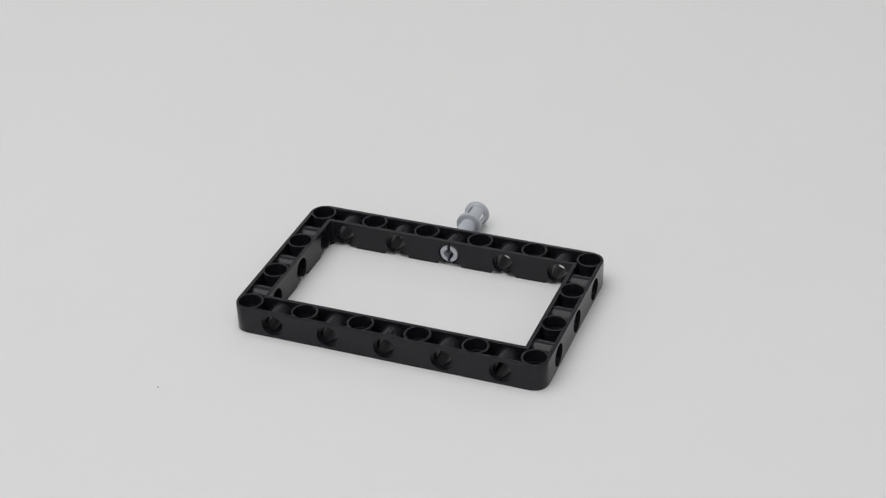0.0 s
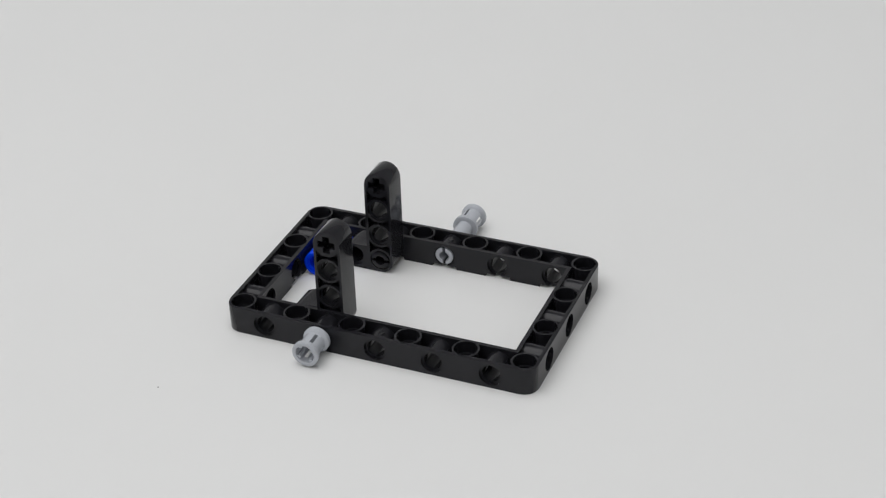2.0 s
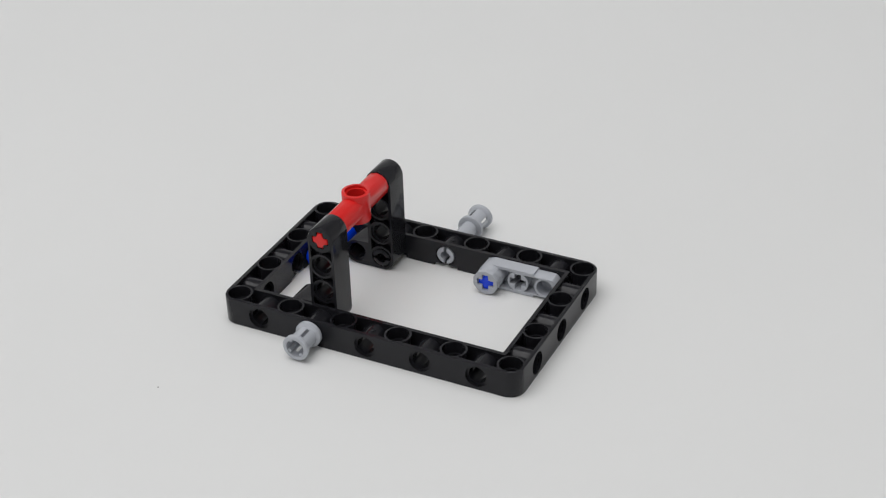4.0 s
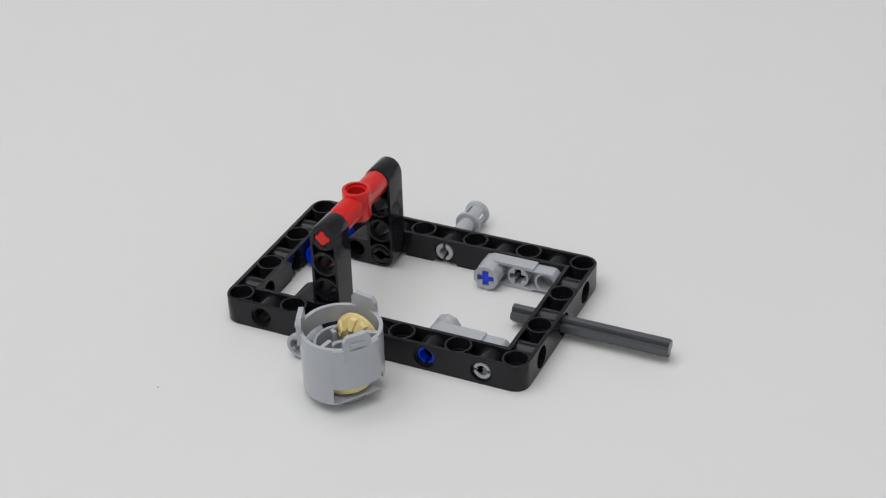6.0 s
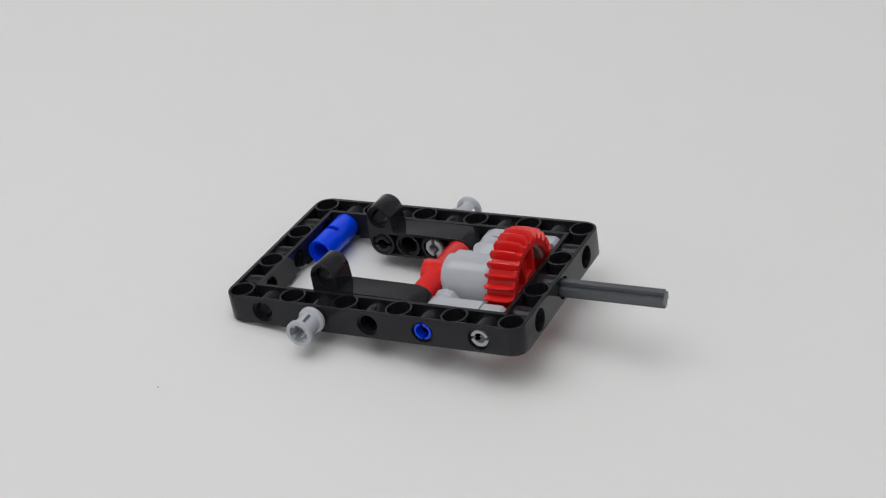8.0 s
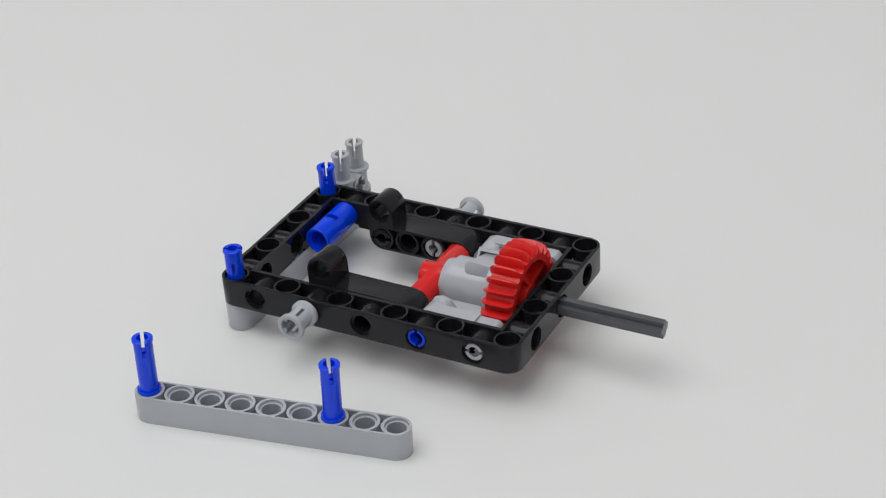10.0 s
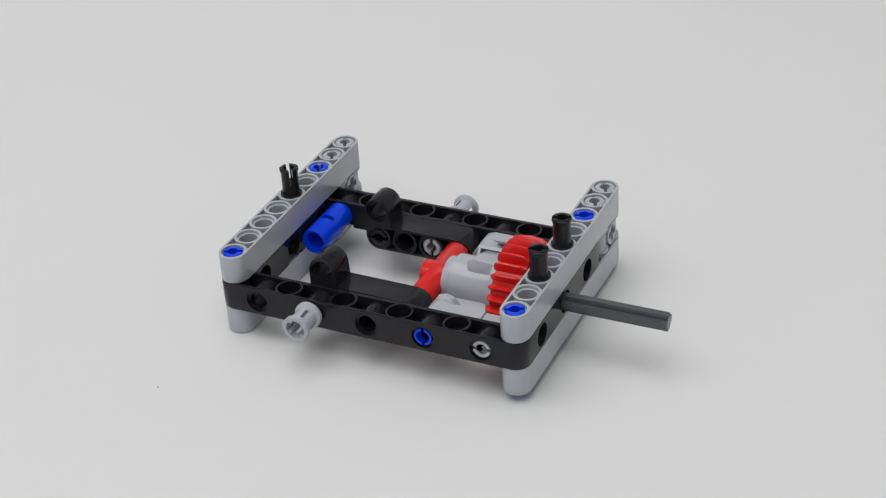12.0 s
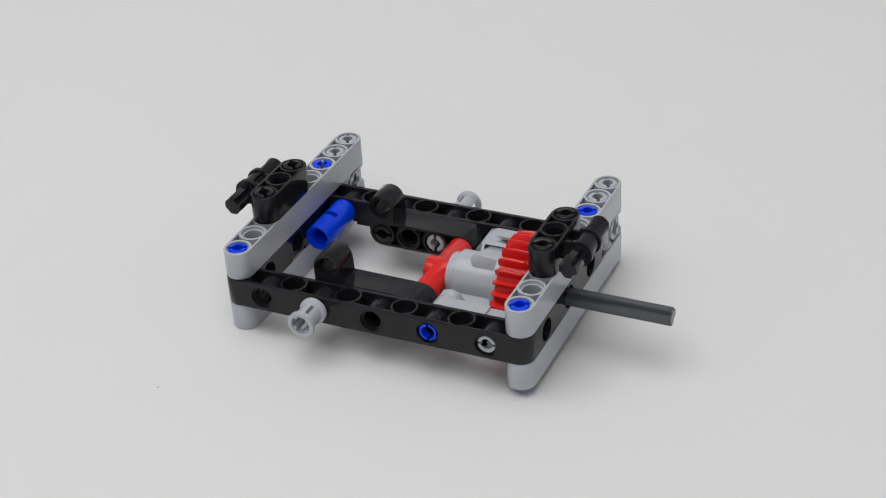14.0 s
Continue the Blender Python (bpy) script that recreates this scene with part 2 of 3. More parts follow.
def double_peg():
    """Two three-module pins side by side along y, joined by a block with an axle hole along x; block from z 0 to 8."""
    out = bmesh.new()
    def spool(y):
        return cone(bmesh.new(), [(3.5, 0.1), (3.7, 0.3), (3.7, 1.0), (3.1, 1.4), (3.0, 2.0), (3.0, 5.8), (3.1, 6.4), (3.7, 6.8), (3.7, 7.5), (3.5, 7.7)], Matrix.Translation((0, y, 0)))
    web = box(bmesh.new(), (-2.0, -4, 0.6), (2.0, 4, 7.2))
    hub = cyl(bmesh.new(), 3.2, -3.5, 3.5, along("x", 0, 0, 3.9), 24)
    cross = prism(bmesh.new(), plus(2.5, 1.0), -6, 6, along("x", 0, 0, 3.9))
    out = carve(spool(-4), cross, join=(spool(4), web, hub))
    for y in (-4, 4):
        for z0, z1, mouth in ((7.6, 15.6, 1), (-7.8, 0.2, -1)):
            pin = cone(bmesh.new(), [(2.38, z0), (2.38, z0 + 0.6), (2.38, z1 - 1.0), (2.6, z1 - 0.7), (2.6, z1 - 0.15), (2.3, z1)] if mouth > 0 else [(2.3, z0), (2.6, z0 + 0.15), (2.6, z0 + 0.7), (2.38, z0 + 1.0), (2.38, z1)])
            bore, slot = bmesh.new(), bmesh.new()
            slotted(bore, slot, z1 + 1 if mouth > 0 else z0 - 1, z1 - 4.5 if mouth > 0 else z0 + 4.5, Matrix.Rotation(radians(-64), 4, "Z"))
            cut = carve(pin, bore, slot)
            bmesh.ops.transform(cut, matrix=Matrix.Translation((0, y, 0)), verts=cut.verts)
            me = to_mesh("pin", cut)
            out.from_mesh(me)
            bpy.data.meshes.remove(me)
    return out


def side_joiner():
    """A three-hole beam along x with a short arm to -y that carries a tube parallel to the beam."""
    body = prism(bmesh.new(), stadium(-8, 8, 3.75), 0, 7.8, None, 0.2)
    arm = box(bmesh.new(), (-3.2, -7.6, 1.4), (3.2, -2.0, 6.8))
    tube = cyl(bmesh.new(), 3.0, -3.8, 3.8, along("x", 0, -8.0, 4.1), 28, 0.2)
    flange = cyl(cyl(bmesh.new(), 3.6, -3.9, -2.7, along("x", 0, -8.0, 4.1), 28), 3.6, 2.7, 3.9, along("x", 0, -8.0, 4.1), 28)
    holes, rims, hollows, bore, pit = (bmesh.new() for _ in range(5))
    for x in (-8, 0, 8):
        cyl(holes, 2.45, -1, 9, Matrix.Translation((x, 0, 0)))
        cyl(rims, 3.05, 7.0, 9, Matrix.Translation((x, 0, 0)))
        cyl(rims, 3.05, -1, 0.8, Matrix.Translation((x, 0, 0)))
    for x in (-8, 0):
        prism(hollows, hourglass(x, 3.65), 5.6, 9)
    box(pit, (-2.3, -7.0, 4.6), (2.3, -3.9, 8))
    cyl(bore, 2.45, -6, 6, along("x", 0, -8.0, 4.1))
    return carve(body, holes, rims, hollows, pit, bore, join=(arm, tube, flange))


def axle_peg():
    """A three-module rod along x, centred: an axle at its -x end, a round pin at its +x end."""
    out = prism(bmesh.new(), plus(2.36, 0.95), -12, -3.8, AX["x"], 0.4)
    cone(out, [(2.3, -4.1), (2.4, -3.8), (2.4, 10.5), (2.6, 10.9), (2.6, 11.7), (2.3, 12)], AX["x"])
    return out


def housing():
    """The differential's cup along z from 0: collar, barrel, half shell, gear box, ribs, three prongs."""
    def sector(r, a0, a1, r_in):
        """A ring sector's outline in degrees."""
        ring = [radians(a0 + (a1 - a0) * i / 40) for i in range(41)]
        return [(r * math.cos(t), r * math.sin(t)) for t in ring] + [(r_in * math.cos(t), r_in * math.sin(t)) for t in ring[::-1]]

    body = prism(bmesh.new(), sector(10.5, 172, 388, 3.0), 6.0, 16.0)
    rim = cyl(bmesh.new(), 10.5, 14.9, 19.7, None, 96, 0.2)
    skirt = prism(bmesh.new(), sector(10.5, 172, 335, 3.0), 3.0, 6.6, None, 0.3)
    collar = cone(bmesh.new(), [(5.4, 0), (6.0, 0.15), (6.2, 0.5), (6.2, 2.2), (5.9, 2.5), (6.0, 4.4)], None, 64)
    bore, floor_hole = cyl(bmesh.new(), 2.5, -1, 8), cyl(bmesh.new(), 5.6, 3.5, 9, None, 48)
    cavity = cyl(bmesh.new(), 9.5, 6.6, 22, None, 64)
    slot = box(bmesh.new(), (4.0, -7.0, 3.5), (14, 7.0, 8.0), Matrix.Rotation(radians(-60), 4, "Z"))
    chord = box(bmesh.new(), (8.3, -9.0, 2.0), (14, 9.0, 3.55), Matrix.Rotation(radians(-60), 4, "Z"))
    collar_cut = [floor_hole.copy(), bore.copy()]
    thing_ob = empty("differential_housing", "light grey plastic gear housing with three upright prongs", "gear housing")
    part("shell", carve(body, cavity, floor_hole, slot, chord, bore, join=(skirt, rim)), GREY, thing_ob)
    part("front_panel", prism(bmesh.new(), sector(11.05, 260, 331, 10.2), 8.1, 19.6, None, 0.12), GREY, thing_ob)
    part("barrel", prism(bmesh.new(), sector(7.2, 10, 190, 6.4), 2.7, 15.4, None, 0.15), GREY, thing_ob)
    # the box over one side gear: flat top, flat sides whose lower corner is rounded
    box_side = [(15.3, 3.0), (15.3, 8.0)] + [(8.4 - 1.6 * math.sin(radians(15 * i)), 6.4 + 1.6 * math.cos(radians(15 * i))) for i in range(7)] + [(6.8 + 4.0 * (1 - math.cos(radians(15 * i))), 6.4 - 3.4 * math.sin(radians(15 * i))) for i in range(1, 7)]
    outward = Matrix.Rotation(radians(55), 4, "Z")
    box_solid = prism(bmesh.new(), box_side, -5.6, 5.6, outward @ Matrix(((0, 1, 0, 0), (0, 0, 1, 0), (1, 0, 0, 0), (0, 0, 0, 1))), 0.5)
    part("gear_box", carve(box_solid, box(bmesh.new(), (0, -4.8, 8.4), (7.2, 4.8, 17), outward)), GREY, thing_ob)
    part("end_wall", box(bmesh.new(), (6.6, -0.45, 3.1), (10.4, 0.45, 15.2), Matrix.Rotation(radians(172), 4, "Z")), GREY, thing_ob)
    part("base_ring", carve(collar, *collar_cut), GREY, thing_ob)
    for a in (55, 175, 295):
        m = Matrix.Rotation(radians(a), 4, "Z")
        out = bmesh.new()
        prism(out, [(-3.6, 16.0), (3.6, 16.0), (3.6, 22.2), (2.6, 23.5), (-2.6, 23.5), (-3.6, 22.2)], 9.4, 10.7, m @ Matrix.Rotation(radians(90), 4, "Z") @ Matrix.Rotation(radians(90), 4, "X"))
        box(out, (10.6, -2.0, 20.4), (11.2, 2.0, 21.5), m)
        part("prong", out, GREY, thing_ob)
        reach, top = (7.0, 15.0) if a == 55 else (9.7, 18.2)
        part("rib", box(bmesh.new(), (4.6, -0.6, 5.0), (reach, 0.6, top), m @ Matrix.Rotation(radians(60), 4, "Z")), GREY, thing_ob)
    part("inner_ring", carve(cyl(bmesh.new(), 3.7, 8.0, 13.0), cyl(bmesh.new(), 2.5, 6, 16)), GREY, thing_ob)
    return thing_ob


def small_gear_body():
    """The body of a twelve-tooth gear along z: back disc at z 0, collar behind it."""
    body = cone(bmesh.new(), [(5.6, 0), (6.4, 0.25), (6.4, 1.1), (4.6, 2.4), (3.2, 3.3)], None, 36)
    collar = carve(cyl(bmesh.new(), 4.0, -0.9, 1.0, None, 32), cyl(bmesh.new(), 3.1, -2, -0.4, None, 32))
    return carve(body, prism(bmesh.new(), plus(2.45, 0.95), -2, 5), join=(collar,))


def small_tooth():
    out = bmesh.new()
    lo = [(3.9, 0.85), (6.2, 1.3), (6.2, -1.3), (3.9, -0.85)]
    v = [out.verts.new((x, y, 0.4 if x > 5 else 1.4)) for x, y in lo]
    w = [out.verts.new((x - (0.5 if x > 5 else 0.7), y * 0.55, 2.5 if x > 5 else 3.9)) for x, y in lo]
    out.faces.new(w)
    out.faces.new(v[::-1])
    for k in range(4):
        out.faces.new((v[k], v[(k + 1) % 4], w[(k + 1) % 4], w[k]))
    return out


def ring_gear_rim():
    return carve(cyl(bmesh.new(), 12.1, -1.0, 6.9, None, 84), cyl(bmesh.new(), 10.4, -2, 8, None, 64))


def ring_tooth():
    """One double-bevelled tooth of the ring, at angle 0."""
    out = bmesh.new()
    secs = ((11.9, 0.7, -1.5, 0.2), (11.9, 0.85, -0.5, 0.85), (11.9, 0.9, 2.8, 1.0), (11.9, 0.85, 6.0, 0.85), (11.9, 0.7, 6.95, 0.2))
    rows = []
    for r0, w, z, k in secs:
        tip = 13.0 + 2.0 * k
        rows.append([out.verts.new(p) for p in ((r0, -w, z), (tip - 0.6, -w * 0.6, z), (tip, -w * 0.22, z), (tip, w * 0.22, z), (tip - 0.6, w * 0.6, z), (r0, w, z))])
    out.faces.new(rows[0][::-1])
    out.faces.new(rows[-1])
    for a, b in zip(rows, rows[1:]):
        for k in range(6):
            out.faces.new((a[k], a[(k + 1) % 6], b[(k + 1) % 6], b[k]))
    return out


def teeth_round(bm, n, mat, parent):
    """n teeth round the z axis, each a piece of its own on one mesh."""
    first = part("tooth", bm, mat, parent)
    for i in range(1, n):
        tooth = new("tooth", first.data)
        tooth.parent, tooth.matrix_basis = parent, Matrix.Rotation(2 * math.pi * i / n, 4, "Z")


def ring_gear_hub():
    return carve(cyl(bmesh.new(), 3.9, 0.4, 6.4, None, 36, 0.2), cyl(bmesh.new(), 2.45, -1, 9))


def spoke(a, side):
    m = Matrix.Rotation(radians(a), 4, "Z")
    return box(bmesh.new(), (2.2, -0.6, 1.0), (10.8, 0.6, 6.1), m @ Matrix.Translation((0, side * 2.7, 0)) @ Matrix.Rotation(radians(side * 4), 4, "Z"))


# ---- the things ----
def thing(name, bm, mat, label, category, group=""):
    return tagged(part(name, bm, mat), label, category, group)


frame_brick = empty("open_frame", "glossy black plastic rectangular frame with round holes all round", "toy frame")
rim_bm, tube_spots = open_frame()
part("frame_rim", rim_bm, BLACK, frame_brick)
tube_bm = carve(cyl(bmesh.new(), 3.2, -2.9, 2.9, along("y", 8, 0, 3.9)), cyl(bmesh.new(), 2.45, -4, 4, along("y", 8, 0, 3.9)))
cross_tube = part("cross_tube", tube_bm, BLACK, frame_brick)
for i, m in enumerate(tube_spots):
    piece = cross_tube if i == 0 else new("cross_tube", cross_tube.data)
    piece.parent, piece.matrix_basis = frame_brick, m
for y in (-24, 24):
    part("moulding_mark", cone(bmesh.new(), [(0.75, 6.8), (0.7, 7.15), (0.4, 7.3)], Matrix.Translation((0.6, y, 0)), 12), BLACK, frame_brick)
back_bush = thing("bush_pin", bush_peg(), GREY, "light grey plastic pin with flanged bush, in the frame's rear hole", "toy pin", "grey bush pins")
front_bush = tagged(copy_thing(back_bush, Matrix.Identity(4)), "light grey plastic pin with flanged bush, through the frame's front hole")
joiner = thing("tube_connector", tube_joiner(), BLUE, "bright blue plastic round connector with a small notch", "toy connector")
short_pin = peg(16, 8)
pin_a = thing("friction_pin", short_pin, BLACK, "short black plastic friction pin with slotted ends", "toy pin", "black pins")
pins = [pin_a] + [copy_thing(pin_a, Matrix.Identity(4)) for _ in range(5)]
arm_rear = thing("bent_beam", bent_beam(), BLACK, "glossy black plastic L-shaped beam inside the frame", "toy beam", "black bent beams")
arm_front = copy_thing(arm_rear, Matrix.Identity(4))
red_axle = thing("short_axle", prism(bmesh.new(), plus(2.15, 0.78), 0, 14.6, None, 0.25), RED, "short red plastic cross axle", "toy axle", "red axles")
red_axle_front = copy_thing(red_axle, Matrix.Identity(4))
red_joiner = thing("axle_connector", cross_joiner(), RED, "red plastic axle connector with a pin hole in its middle", "toy connector")
lever_rear = thing("lever", lever(), GREY, "thin light grey plastic lever with axle boss and pin", "toy lever", "grey levers")
lever_front = copy_thing(lever_rear, Matrix.Identity(4))


def axle_pin_blue():
    out = prism(bmesh.new(), plus(2.22, 0.8), -7.4, -2.5, None, 0.15)
    # a hollow tube with wide windows, split at its mouth
    tube = cone(bmesh.new(), [(2.38, -2.6), (2.38, 6.0), (2.43, 6.3), (2.43, 7.1), (2.3, 7.25)])
    bore = cyl(bmesh.new(), 1.85, -2.4, 9)
    windows = box(box(bmesh.new(), (-4, -1.9, -2.4), (4, 1.9, 4.6)), (-4, -0.38, 4.5), (4, 0.38, 9))
    peg_half = carve(tube, bore, windows)
    me = to_mesh("peg", peg_half)
    out.from_mesh(me)
    bpy.data.meshes.remove(me)
    return out


blue_pin = thing("axle_pin", axle_pin_blue(), BLUE, "blue plastic axle pin in a grey lever's boss", "toy pin", "blue axle pins")
blue_pin_front = copy_thing(blue_pin, Matrix.Identity(4))
long_axle = thing("axle", axle(43.6), DARK, "long dark grey plastic cross axle", "toy axle")

cup = housing()
tan_gear = tagged(empty("small_gear", "small tan plastic twelve-tooth gear in a grey housing", "gear", "small tan gears"))
part("gear_body", small_gear_body(), TAN, tan_gear)
teeth_round(small_tooth(), 12, TAN, tan_gear)
tan_gears = [tan_gear] + [copy_thing(tan_gear, Matrix.Identity(4)) for _ in range(3)]
crown = empty("ring_gear", "red plastic ring gear with spokes and thick teeth", "gear")
part("gear_rim", ring_gear_rim(), RED, crown)
teeth_round(ring_tooth(), 28, RED, crown)
part("hub", ring_gear_hub(), RED, crown)
part("web", carve(cyl(cyl(bmesh.new(), 9.3, 0.6, 1.4, None, 48), 6.4, 1.39, 4.5, None, 40), cyl(bmesh.new(), 5.8, -1, 3.9, None, 40), cyl(bmesh.new(), 3.0, -1, 6)), RED, crown)
for a in (115, 235, 355):
    for s in (-1, 1):
        part("spoke", spoke(a, s), RED, crown)

corner_pin = thing("long_pin", peg(23.4, 8), BLUE, "long blue plastic pin upright in a corner of the frame", "toy pin", "blue corner pins")
corner_pins = [corner_pin] + [copy_thing(corner_pin, Matrix.Identity(4)) for _ in range(3)]
long_beam = thing("straight_beam", beam(9), GREY, "light grey plastic straight beam with nine holes", "toy beam", "grey nine-hole beams")
beams = [long_beam] + [copy_thing(long_beam, Matrix.Identity(4)) for _ in range(3)]
twin = thing("double_pin", double_peg(), GREY, "light grey plastic double pin joining two beams' ends", "toy pin", "grey double pins")
twins = [twin, copy_thing(twin, Matrix.Identity(4))]
tee = thing("side_connector", side_joiner(), BLACK, "glossy black plastic three-hole connector with a side tube", "toy connector", "black side connectors")
tees = [tee, copy_thing(tee, Matrix.Identity(4))]
rod = thing("axle_pin_rod", axle_peg(), BLACK, "black plastic rod, half cross axle and half pin", "toy axle", "black rods")
rods = [rod, copy_thing(rod, Matrix.Identity(4))]

speck = bmesh.new()
bmesh.ops.create_icosphere(speck, subdivisions=1, radius=0.22)
for v in speck.verts:
    v.co *= 0.7 + 0.5 * noise.random()
    v.co.z = v.co.z * 0.5 + 0.1
speck_ob = thing("crumb", speck, CRUMB, "tiny dark crumb lying on the white surface", "crumb")
speck_ob.location = (-74.1 * U, -32.8 * U, 0)


# ---- the model is built piece by piece, a new step every 0.3 s ----
def mm(x, y, z, rx=0.0, ry=0.0, rz=0.0):
    return pose(x * U, y * U, z * U, rx, ry, rz)


# start of each step: place of the frame's centre, tilt and turn of the model
STEPS = [
    (0.0, -5.86, 1.52, 0.00, -21.79, 0.0),
    (0.5, -6.11, 1.59, 0.00, -21.98, 0.0),
    (0.8, -7.55, 0.96, 0.00, -22.50, 0.0),
    (1.1, -7.71, 1.14, 0.00, -22.24, 0.0),
    (1.4, -7.82, 1.26, 0.00, -22.06, 0.0),
    (1.7, -7.73, 0.90, 0.00, -22.69, 0.0),
    (2.0, -7.67, 0.65, 0.00, -23.11, 0.0),
    (2.3, -7.82, 0.11, 0.00, -24.07, 0.0),
    (2.6, -8.52, 0.27, 0.00, -27.11, 0.0),
    (2.9, -8.75, 0.32, 0.00, -28.13, 0.0),
    (3.5, -8.65, 0.86, 0.00, -27.58, 0.0),
    (3.8, -8.56, 1.39, 0.00, -27.04, 0.0),
    (4.1, -8.51, 1.66, 0.00, -26.76, 0.0),
    (4.7, -8.37, 2.47, 0.00, -25.94, 0.0),
    (5.0, -8.27, 3.01, 0.00, -25.40, 0.0),
    (7.4, -7.92, 2.01, -8.11, -27.03, 0.0),
    (7.7, -7.56, 2.42, -7.90, -26.53, 0.0),
    (8.0, -7.41, 2.60, -7.81, -26.32, 0.0),
    (8.3, -7.41, 2.60, -7.81, -26.32, 0.0),
    (8.9, -8.27, -2.78, -2.06, -28.37, 7.9),
    (10.1, -8.27, -2.78, -2.06, -28.37, 7.9),
    (10.4, -8.27, -2.78, -2.06, -28.37, 7.9),
    (10.7, -8.01, -3.55, -1.84, -26.95, 7.9),
    (11.0, -7.95, -3.74, -1.78, -26.59, 7.9),
    (11.3, -7.80, -4.19, -1.78, -26.59, 7.9),
    (11.6, -8.22, -2.02, -1.71, -25.63, 7.9),
    (11.9, -8.25, -1.82, -1.70, -25.52, 7.9),
    (12.2, -8.25, -1.82, -1.70, -25.52, 7.9),
    (12.5, -8.20, -1.52, -1.70, -25.52, 7.9),
    (13.4, -7.32, -0.03, -1.68, -25.20, 7.9),
    (13.7, -7.17, 0.17, -1.68, -25.20, 7.9),
]


def model_pose(x, y, tilt, turn, lift):
    return mm(x, y, lift + 44 * math.sin(radians(-tilt)), 0, tilt, turn)


def model_at(t):
    row = [s for s in STEPS if s[0] <= t + 1e-6][-1]
    return model_pose(*row[1:])


parked = [0]


def lowest(ob, m):
    obs = [o for o in (ob, *ob.children_recursive) if o.type == "MESH"]
    return min((m @ (v.co if o is ob else o.matrix_basis @ v.co)).z for o in obs for v in o.data.vertices)


def ride(ob, t_in, stages):
    """Keys a piece: it lies beside the scene until t_in, then follows its stages (start, kind, pose).
    kind "table": the pose is on the work surface; "model": the pose is in the model's space."""
    rows = []

    def at(t):
        kind, m = [(k, p) for s, k, p in stages if s <= t + 1e-6][-1]
        return m if kind == "table" else model_at(t) @ m

    times = sorted({s[0] for s in STEPS if s[0] > t_in} | {s for s, _, _ in stages if s > t_in})
    if t_in > 0:
        i = parked[0]
        parked[0] += 1
        away = at(t_in).copy()
        away.translation = Vector((0.34 + 0.07 * (i % 5), -0.30 + 0.07 * (i // 5), 0))
        away.translation.z = -lowest(ob, away)
        rows.append((0.0, away))
        rows.append((t_in - 2 / FPS, away))
        rows.append((t_in - 1 / FPS, at(t_in)))
    else:
        rows.append((0.0, at(0.0)))
    last = at(t_in)
    for t in times:
        here = at(t)
        angle = math.degrees((last.to_quaternion().rotation_difference(here.to_quaternion())).angle)
        angle = min(angle, 360 - angle)
        n = max(1, math.ceil(angle / 85))
        rows.append((t - (0.1 if n > 2 else 2 / FPS), last))
        for k in range(1, n):
            q = last.to_quaternion().slerp(here.to_quaternion(), k / n)
            rows.append((t - (n - k) / FPS, Matrix.LocRotScale(last.translation.lerp(here.translation, k / n), q, None)))
        rows.append((t - 1 / FPS if n < 2 else t, here))
        last = here
    rows.append((14.0, last))
    clean = [rows[0]]
    for r in rows[1:]:
        if frame(r[0]) > frame(clean[-1][0]):
            clean.append(r)
    walk(ob, clean)


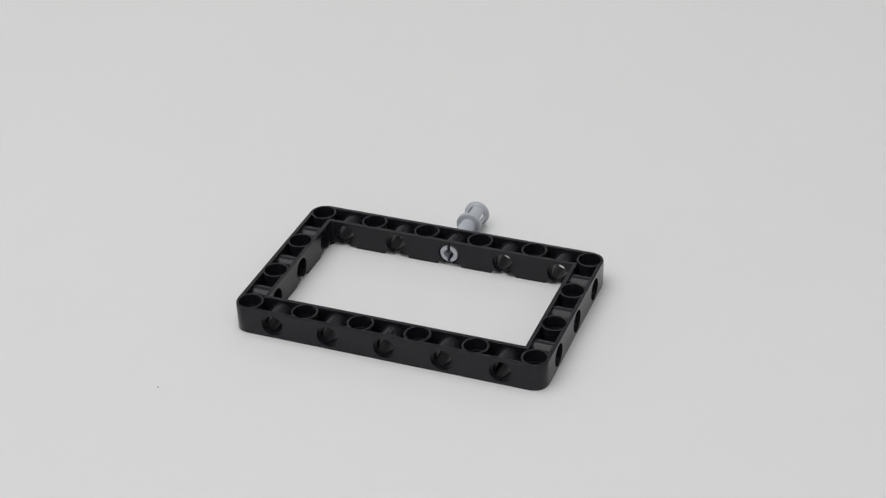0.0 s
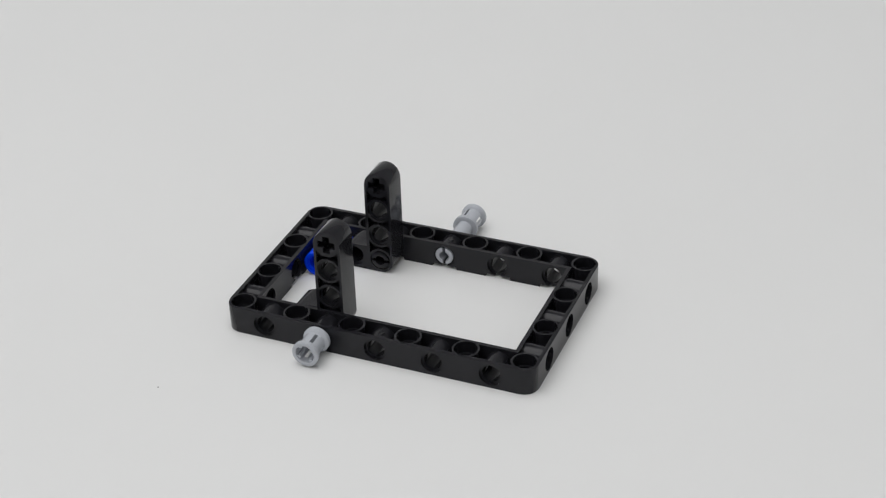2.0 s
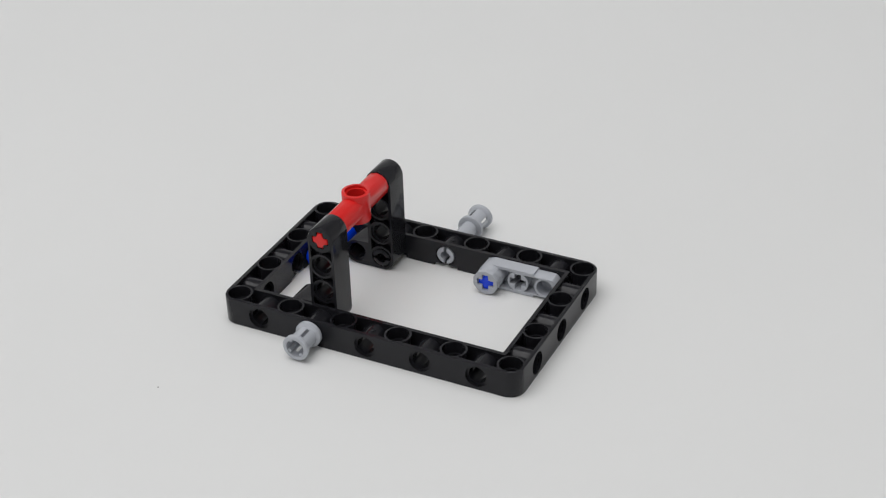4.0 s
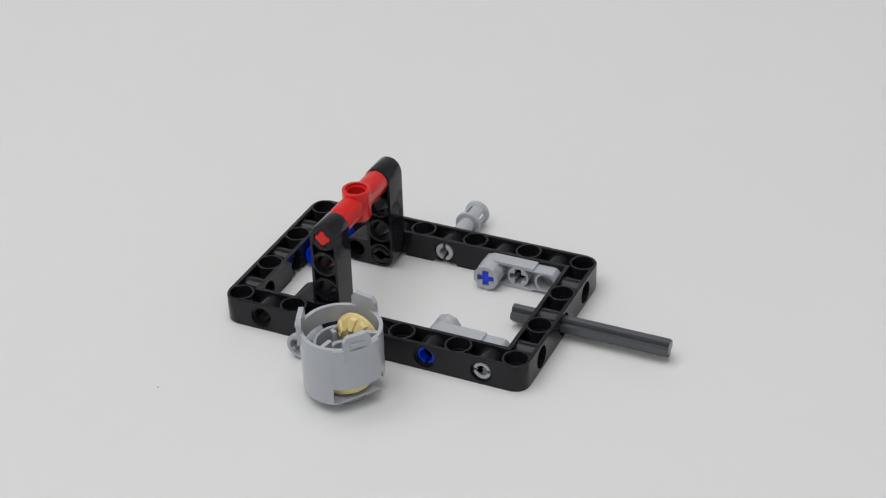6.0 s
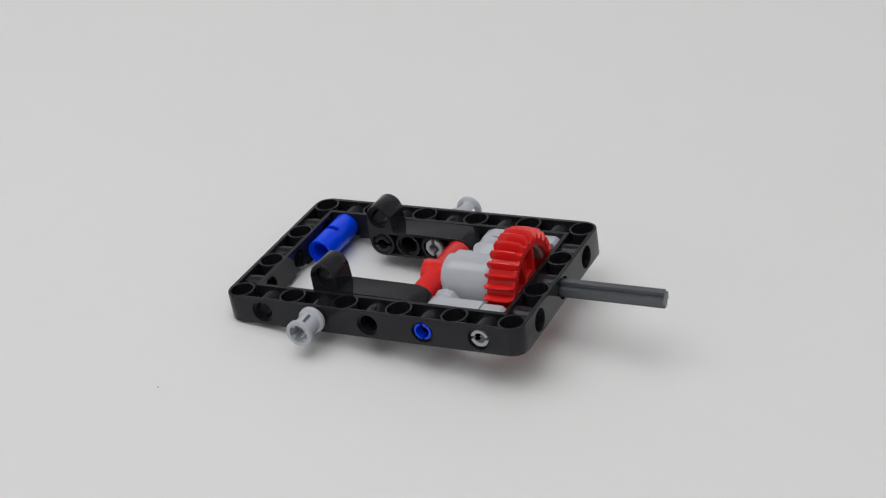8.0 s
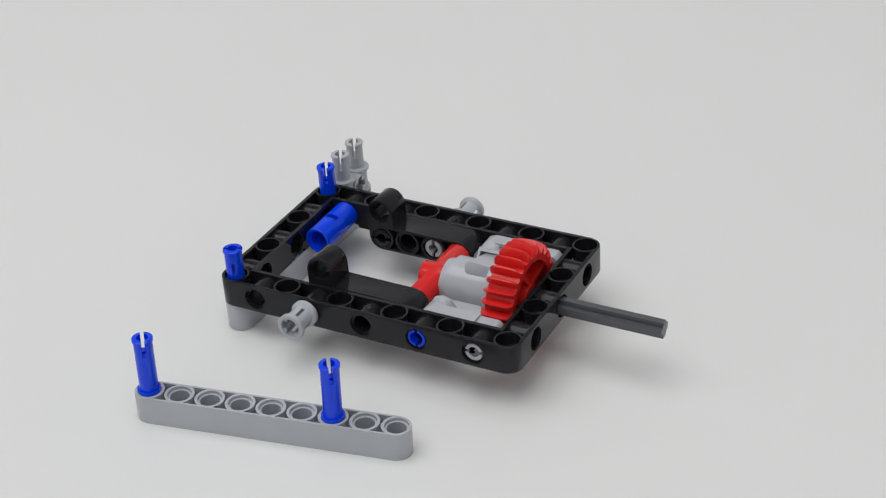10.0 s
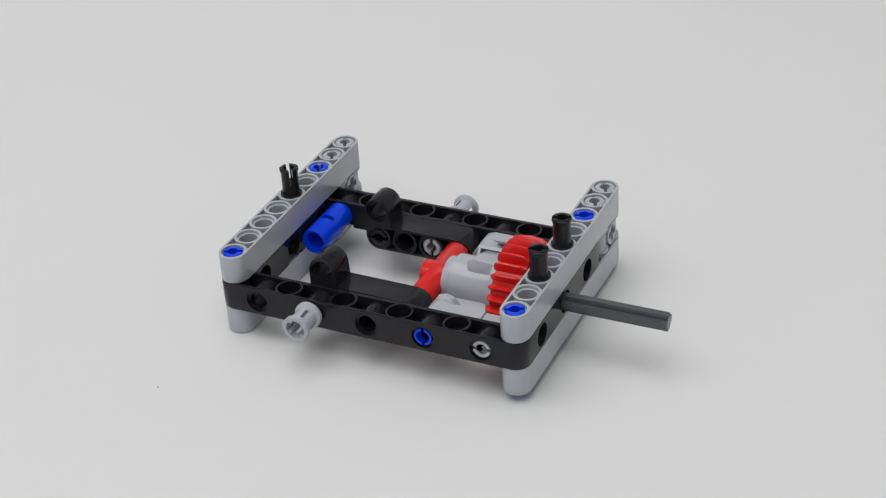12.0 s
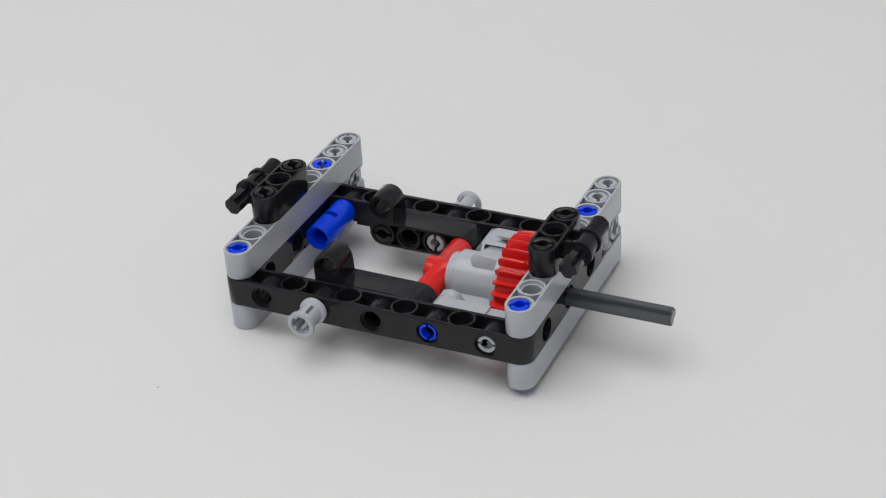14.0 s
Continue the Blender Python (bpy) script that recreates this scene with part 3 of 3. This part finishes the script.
def motions():
    fold = Matrix.Translation((-16 * U, 0, 4 * U)) @ Matrix.Rotation(radians(90), 4, "Y") @ Matrix.Translation((16 * U, 0, -4 * U))
    down = Matrix.Rotation(radians(90), 4, "X")   # z axis to -y
    back = Matrix.Rotation(radians(-90), 4, "X")  # z axis to +y
    ride(frame_brick, 0, [(0, "model", mm(0, 0, 0))])
    ride(back_bush, 0, [(0, "model", mm(0, 36, 3.9) @ down), (8.0, "model", mm(0, 28.2, 3.9) @ down)])
    ride(front_bush, 1.4, [(1.4, "model", mm(-16, -28.2, 4.2) @ back)])
    # blue connector and its pin: laid down, joined, then put into the frame
    lay = Matrix.Rotation(radians(90), 4, "Y")
    ride(joiner, 0.2, [(0.2, "table", mm(-35.83, -35.30, 3.75, 0, 0, -3.0) @ lay @ mm(0, 0, 0, 0, 0, 140)), (0.5, "table", mm(-37.76, -34.00, 3.75, 0, 0, -2.2) @ lay @ mm(0, 0, 0, 0, 0, 140)), (0.8, "model", mm(-32, 4.0, 3.9) @ back @ mm(0, 0, 0, 0, 0, -100))])
    ride(pins[0], 0.5, [(0.5, "table", mm(-37.76, -34.00, 3.75, 0, 0, -2.2) @ lay @ mm(0, 0, 8.2, 0, 0, 62)), (0.8, "model", mm(-32, 12.2, 3.9) @ back @ mm(0, 0, 0, 0, 0, -100))])
    ride(pins[1], 1.1, [(1.1, "model", mm(-16, 11.9, 3.9) @ back)])
    # the swinging arms with the red connector
    a_rear, a_front = mm(-16, 16, 3.9), mm(-16, -16, 3.9)
    ride(arm_rear, 1.7, [(1.7, "model", a_rear), (7.7, "model", fold @ a_rear)])
    ride(arm_front, 2.0, [(2.0, "model", a_front), (7.7, "model", fold @ a_front)])
    ride(red_axle, 2.3, [(2.3, "model", mm(-16, 12.2, 27.9) @ back), (2.6, "model", mm(-16, 4.4, 27.9) @ back), (7.7, "model", fold @ mm(-16, 4.4, 27.9) @ back)])
    ride(red_joiner, 2.6, [(2.6, "model", mm(-16, 0, 27.9)), (7.7, "model", fold @ mm(-16, 0, 27.9))])
    ride(red_axle_front, 2.9, [(2.9, "model", mm(-16, -20.0, 27.9) @ back), (7.7, "model", fold @ mm(-16, -20.0, 27.9) @ back)])
    # the grey levers
    l_rear, l_front = mm(16, 20.1, 3.9), mm(16, -20.1, 3.9, 180)
    lie = mm(-30.53, -33.91, 3.75, 0, 0, 2.1) @ mm(0, 0, 0, 0, 180, 0)
    ride(lever_rear, 3.2, [(3.2, "table", lie), (3.8, "model", l_rear)])
    ride(blue_pin, 3.5, [(3.5, "table", lie @ back), (3.8, "model", l_rear @ back)])
    ride(lever_front, 4.1, [(4.1, "table", lie), (4.7, "model", l_front)])
    ride(blue_pin_front, 4.4, [(4.4, "table", lie @ back @ mm(0, 0, 0, 0, 0, 90)), (4.7, "model", l_front @ back @ mm(0, 0, -0.7, 0, 0, 90)), (7.4, "model", l_front @ back @ mm(0, 0, 0.3, 0, 0, 90))])
    ride(long_axle, 5.0, [(5.0, "model", mm(29.3, 0, 3.9) @ lay), (7.4, "model", mm(28.1, 0, 3.9) @ lay)])
    # the differential: built upright, then laid on the axle
    inst, later = mm(10.8, 0, 3.9) @ lay @ mm(0, 0, 0, 0, 0, 65), mm(10.8, 0, 3.9) @ lay @ mm(0, 0, 0, 0, 0, 107)
    spots = [(5.3, (-23.4, -32.9, 0, 0, 0, 0)), (5.6, (-26.0, -36.3, 0, 0, 0, 0)), (6.2, (-26.0, -36.6, 0, 0, 0, 0)), (6.8, (-27.0, -36.0, 0, 0, 0, 0)), (6.9, (-29.3, -36.1, 0, 0, 0, 0)), (7.1, (-22.9, -34.6, 0, 0, 0, 0))]
    def diff(local, t0, first=None, inside=None):
        here = [p for s, p in spots if s <= t0][-1]
        st = [(t0, "table", mm(*here) @ local)] + [(s, "table", mm(*p) @ local) for s, p in spots if s > t0]
        if first is not None:
            st[0] = (st[0][0], "table", mm(*spots[0][1]) @ first)
        inside = inside or local
        return st + [(7.4, "model", inst @ inside), (8.9, "model", later @ inside)]
    ride(cup, 5.3, diff(Matrix.Identity(4), 5.3))
    ride(tan_gears[0], 5.3, diff(mm(0.6, -1.2, 4.0), 5.3, mm(3.2, -6.6, 3.0, 0, 0, 10)))
    side_a, side_b = (mm(7.3 * math.cos(radians(a)), 7.3 * math.sin(radians(a)), 12.9, 0, 0, a) @ mm(0, 0, 0, 0, -90) for a in (55, 175))
    ride(tan_gears[1], 5.9, diff(side_a, 5.9, None, mm(0, 0, 8.4)))
    ride(tan_gears[2], 6.2, diff(side_b, 6.2, None, mm(0, 0, 12.2)))
    ride(tan_gears[3], 6.8, diff(mm(0, 0, 20.8, 180), 6.8))
    ride(crown, 7.1, diff(mm(0, 0, 17.7), 7.1))
    # corner pins, lower beams, double pins, upper beams
    turn = Matrix.Rotation(radians(90), 4, "Z")
    laid = mm(-74, -44, 0, 0, 0, -16)
    for ob, x, t_lay, t_fit in ((beams[0], -40, 8.3, 9.2), (beams[1], 40, 9.5, 10.1)):
        ride(ob, t_lay, [(t_lay, "table", laid), (t_fit, "model", mm(x, -24, -7.9) @ turn)])
    for ob, x, k, spin, t_lay, t_fit in zip(corner_pins, (-40, -40, 40, 40), (0, 48, 0, 48), (-64, -154, -64, -64), (8.6, 8.9, 9.5, 9.8), (9.2, 9.2, 10.1, 10.1)):
        set_in = mm(k, 0, 0.2, 0, 0, spin)
        ride(ob, t_lay, [(t_lay, "table", laid @ set_in), (t_fit, "model", mm(x, -24, -7.9) @ turn @ set_in)])
    for ob, t, x in zip(beams[2:], (10.7, 11.0), (40, -40)):
        ride(ob, t, [(t, "model", mm(x, -24, 7.9) @ turn)])
    for ob, t, x in zip(twins, (9.2, 10.4), (-40, 40)):
        ride(ob, t, [(t, "model", mm(x, 36, 0))])
    for ob, t, x, y in zip(pins[2:], (11.3, 11.6, 11.9, 12.2), (40, 40, -40, -40), (8, -8, 8, -8)):
        ride(ob, t, [(t, "model", mm(x, y, 7.9, 0, 0, -50 if x < 0 else 20))])
    # the black side connectors and their rods
    out_r, out_l = mm(40, 0, 15.8, 0, 0, 90), mm(-40, 0, 15.8, 0, 0, -90)
    rod_r, rod_l = mm(0, -8.0, 4.1), mm(0, -8.0, 4.1, 0, 0, 180)
    spot_a, spot_b, spot_c = mm(-22.02, -40.06, 0, 0, 0, -9.7), mm(-19.65, -36.85, 0, 0, 0, -1.4), mm(-52.78, -26.36, 0, 0, 0, -0.5)
    ride(tees[0], 12.5, [(12.5, "table", spot_a), (12.8, "table", spot_b), (13.4, "model", out_r)])
    ride(rods[0], 12.8, [(12.8, "table", spot_b @ rod_r), (13.4, "model", out_r @ rod_r)])
    ride(tees[1], 13.1, [(13.1, "table", spot_c), (13.7, "model", out_l)])
    ride(rods[1], 13.1, [(13.1, "table", spot_c @ rod_l), (13.7, "model", out_l @ rod_l)])


motions()
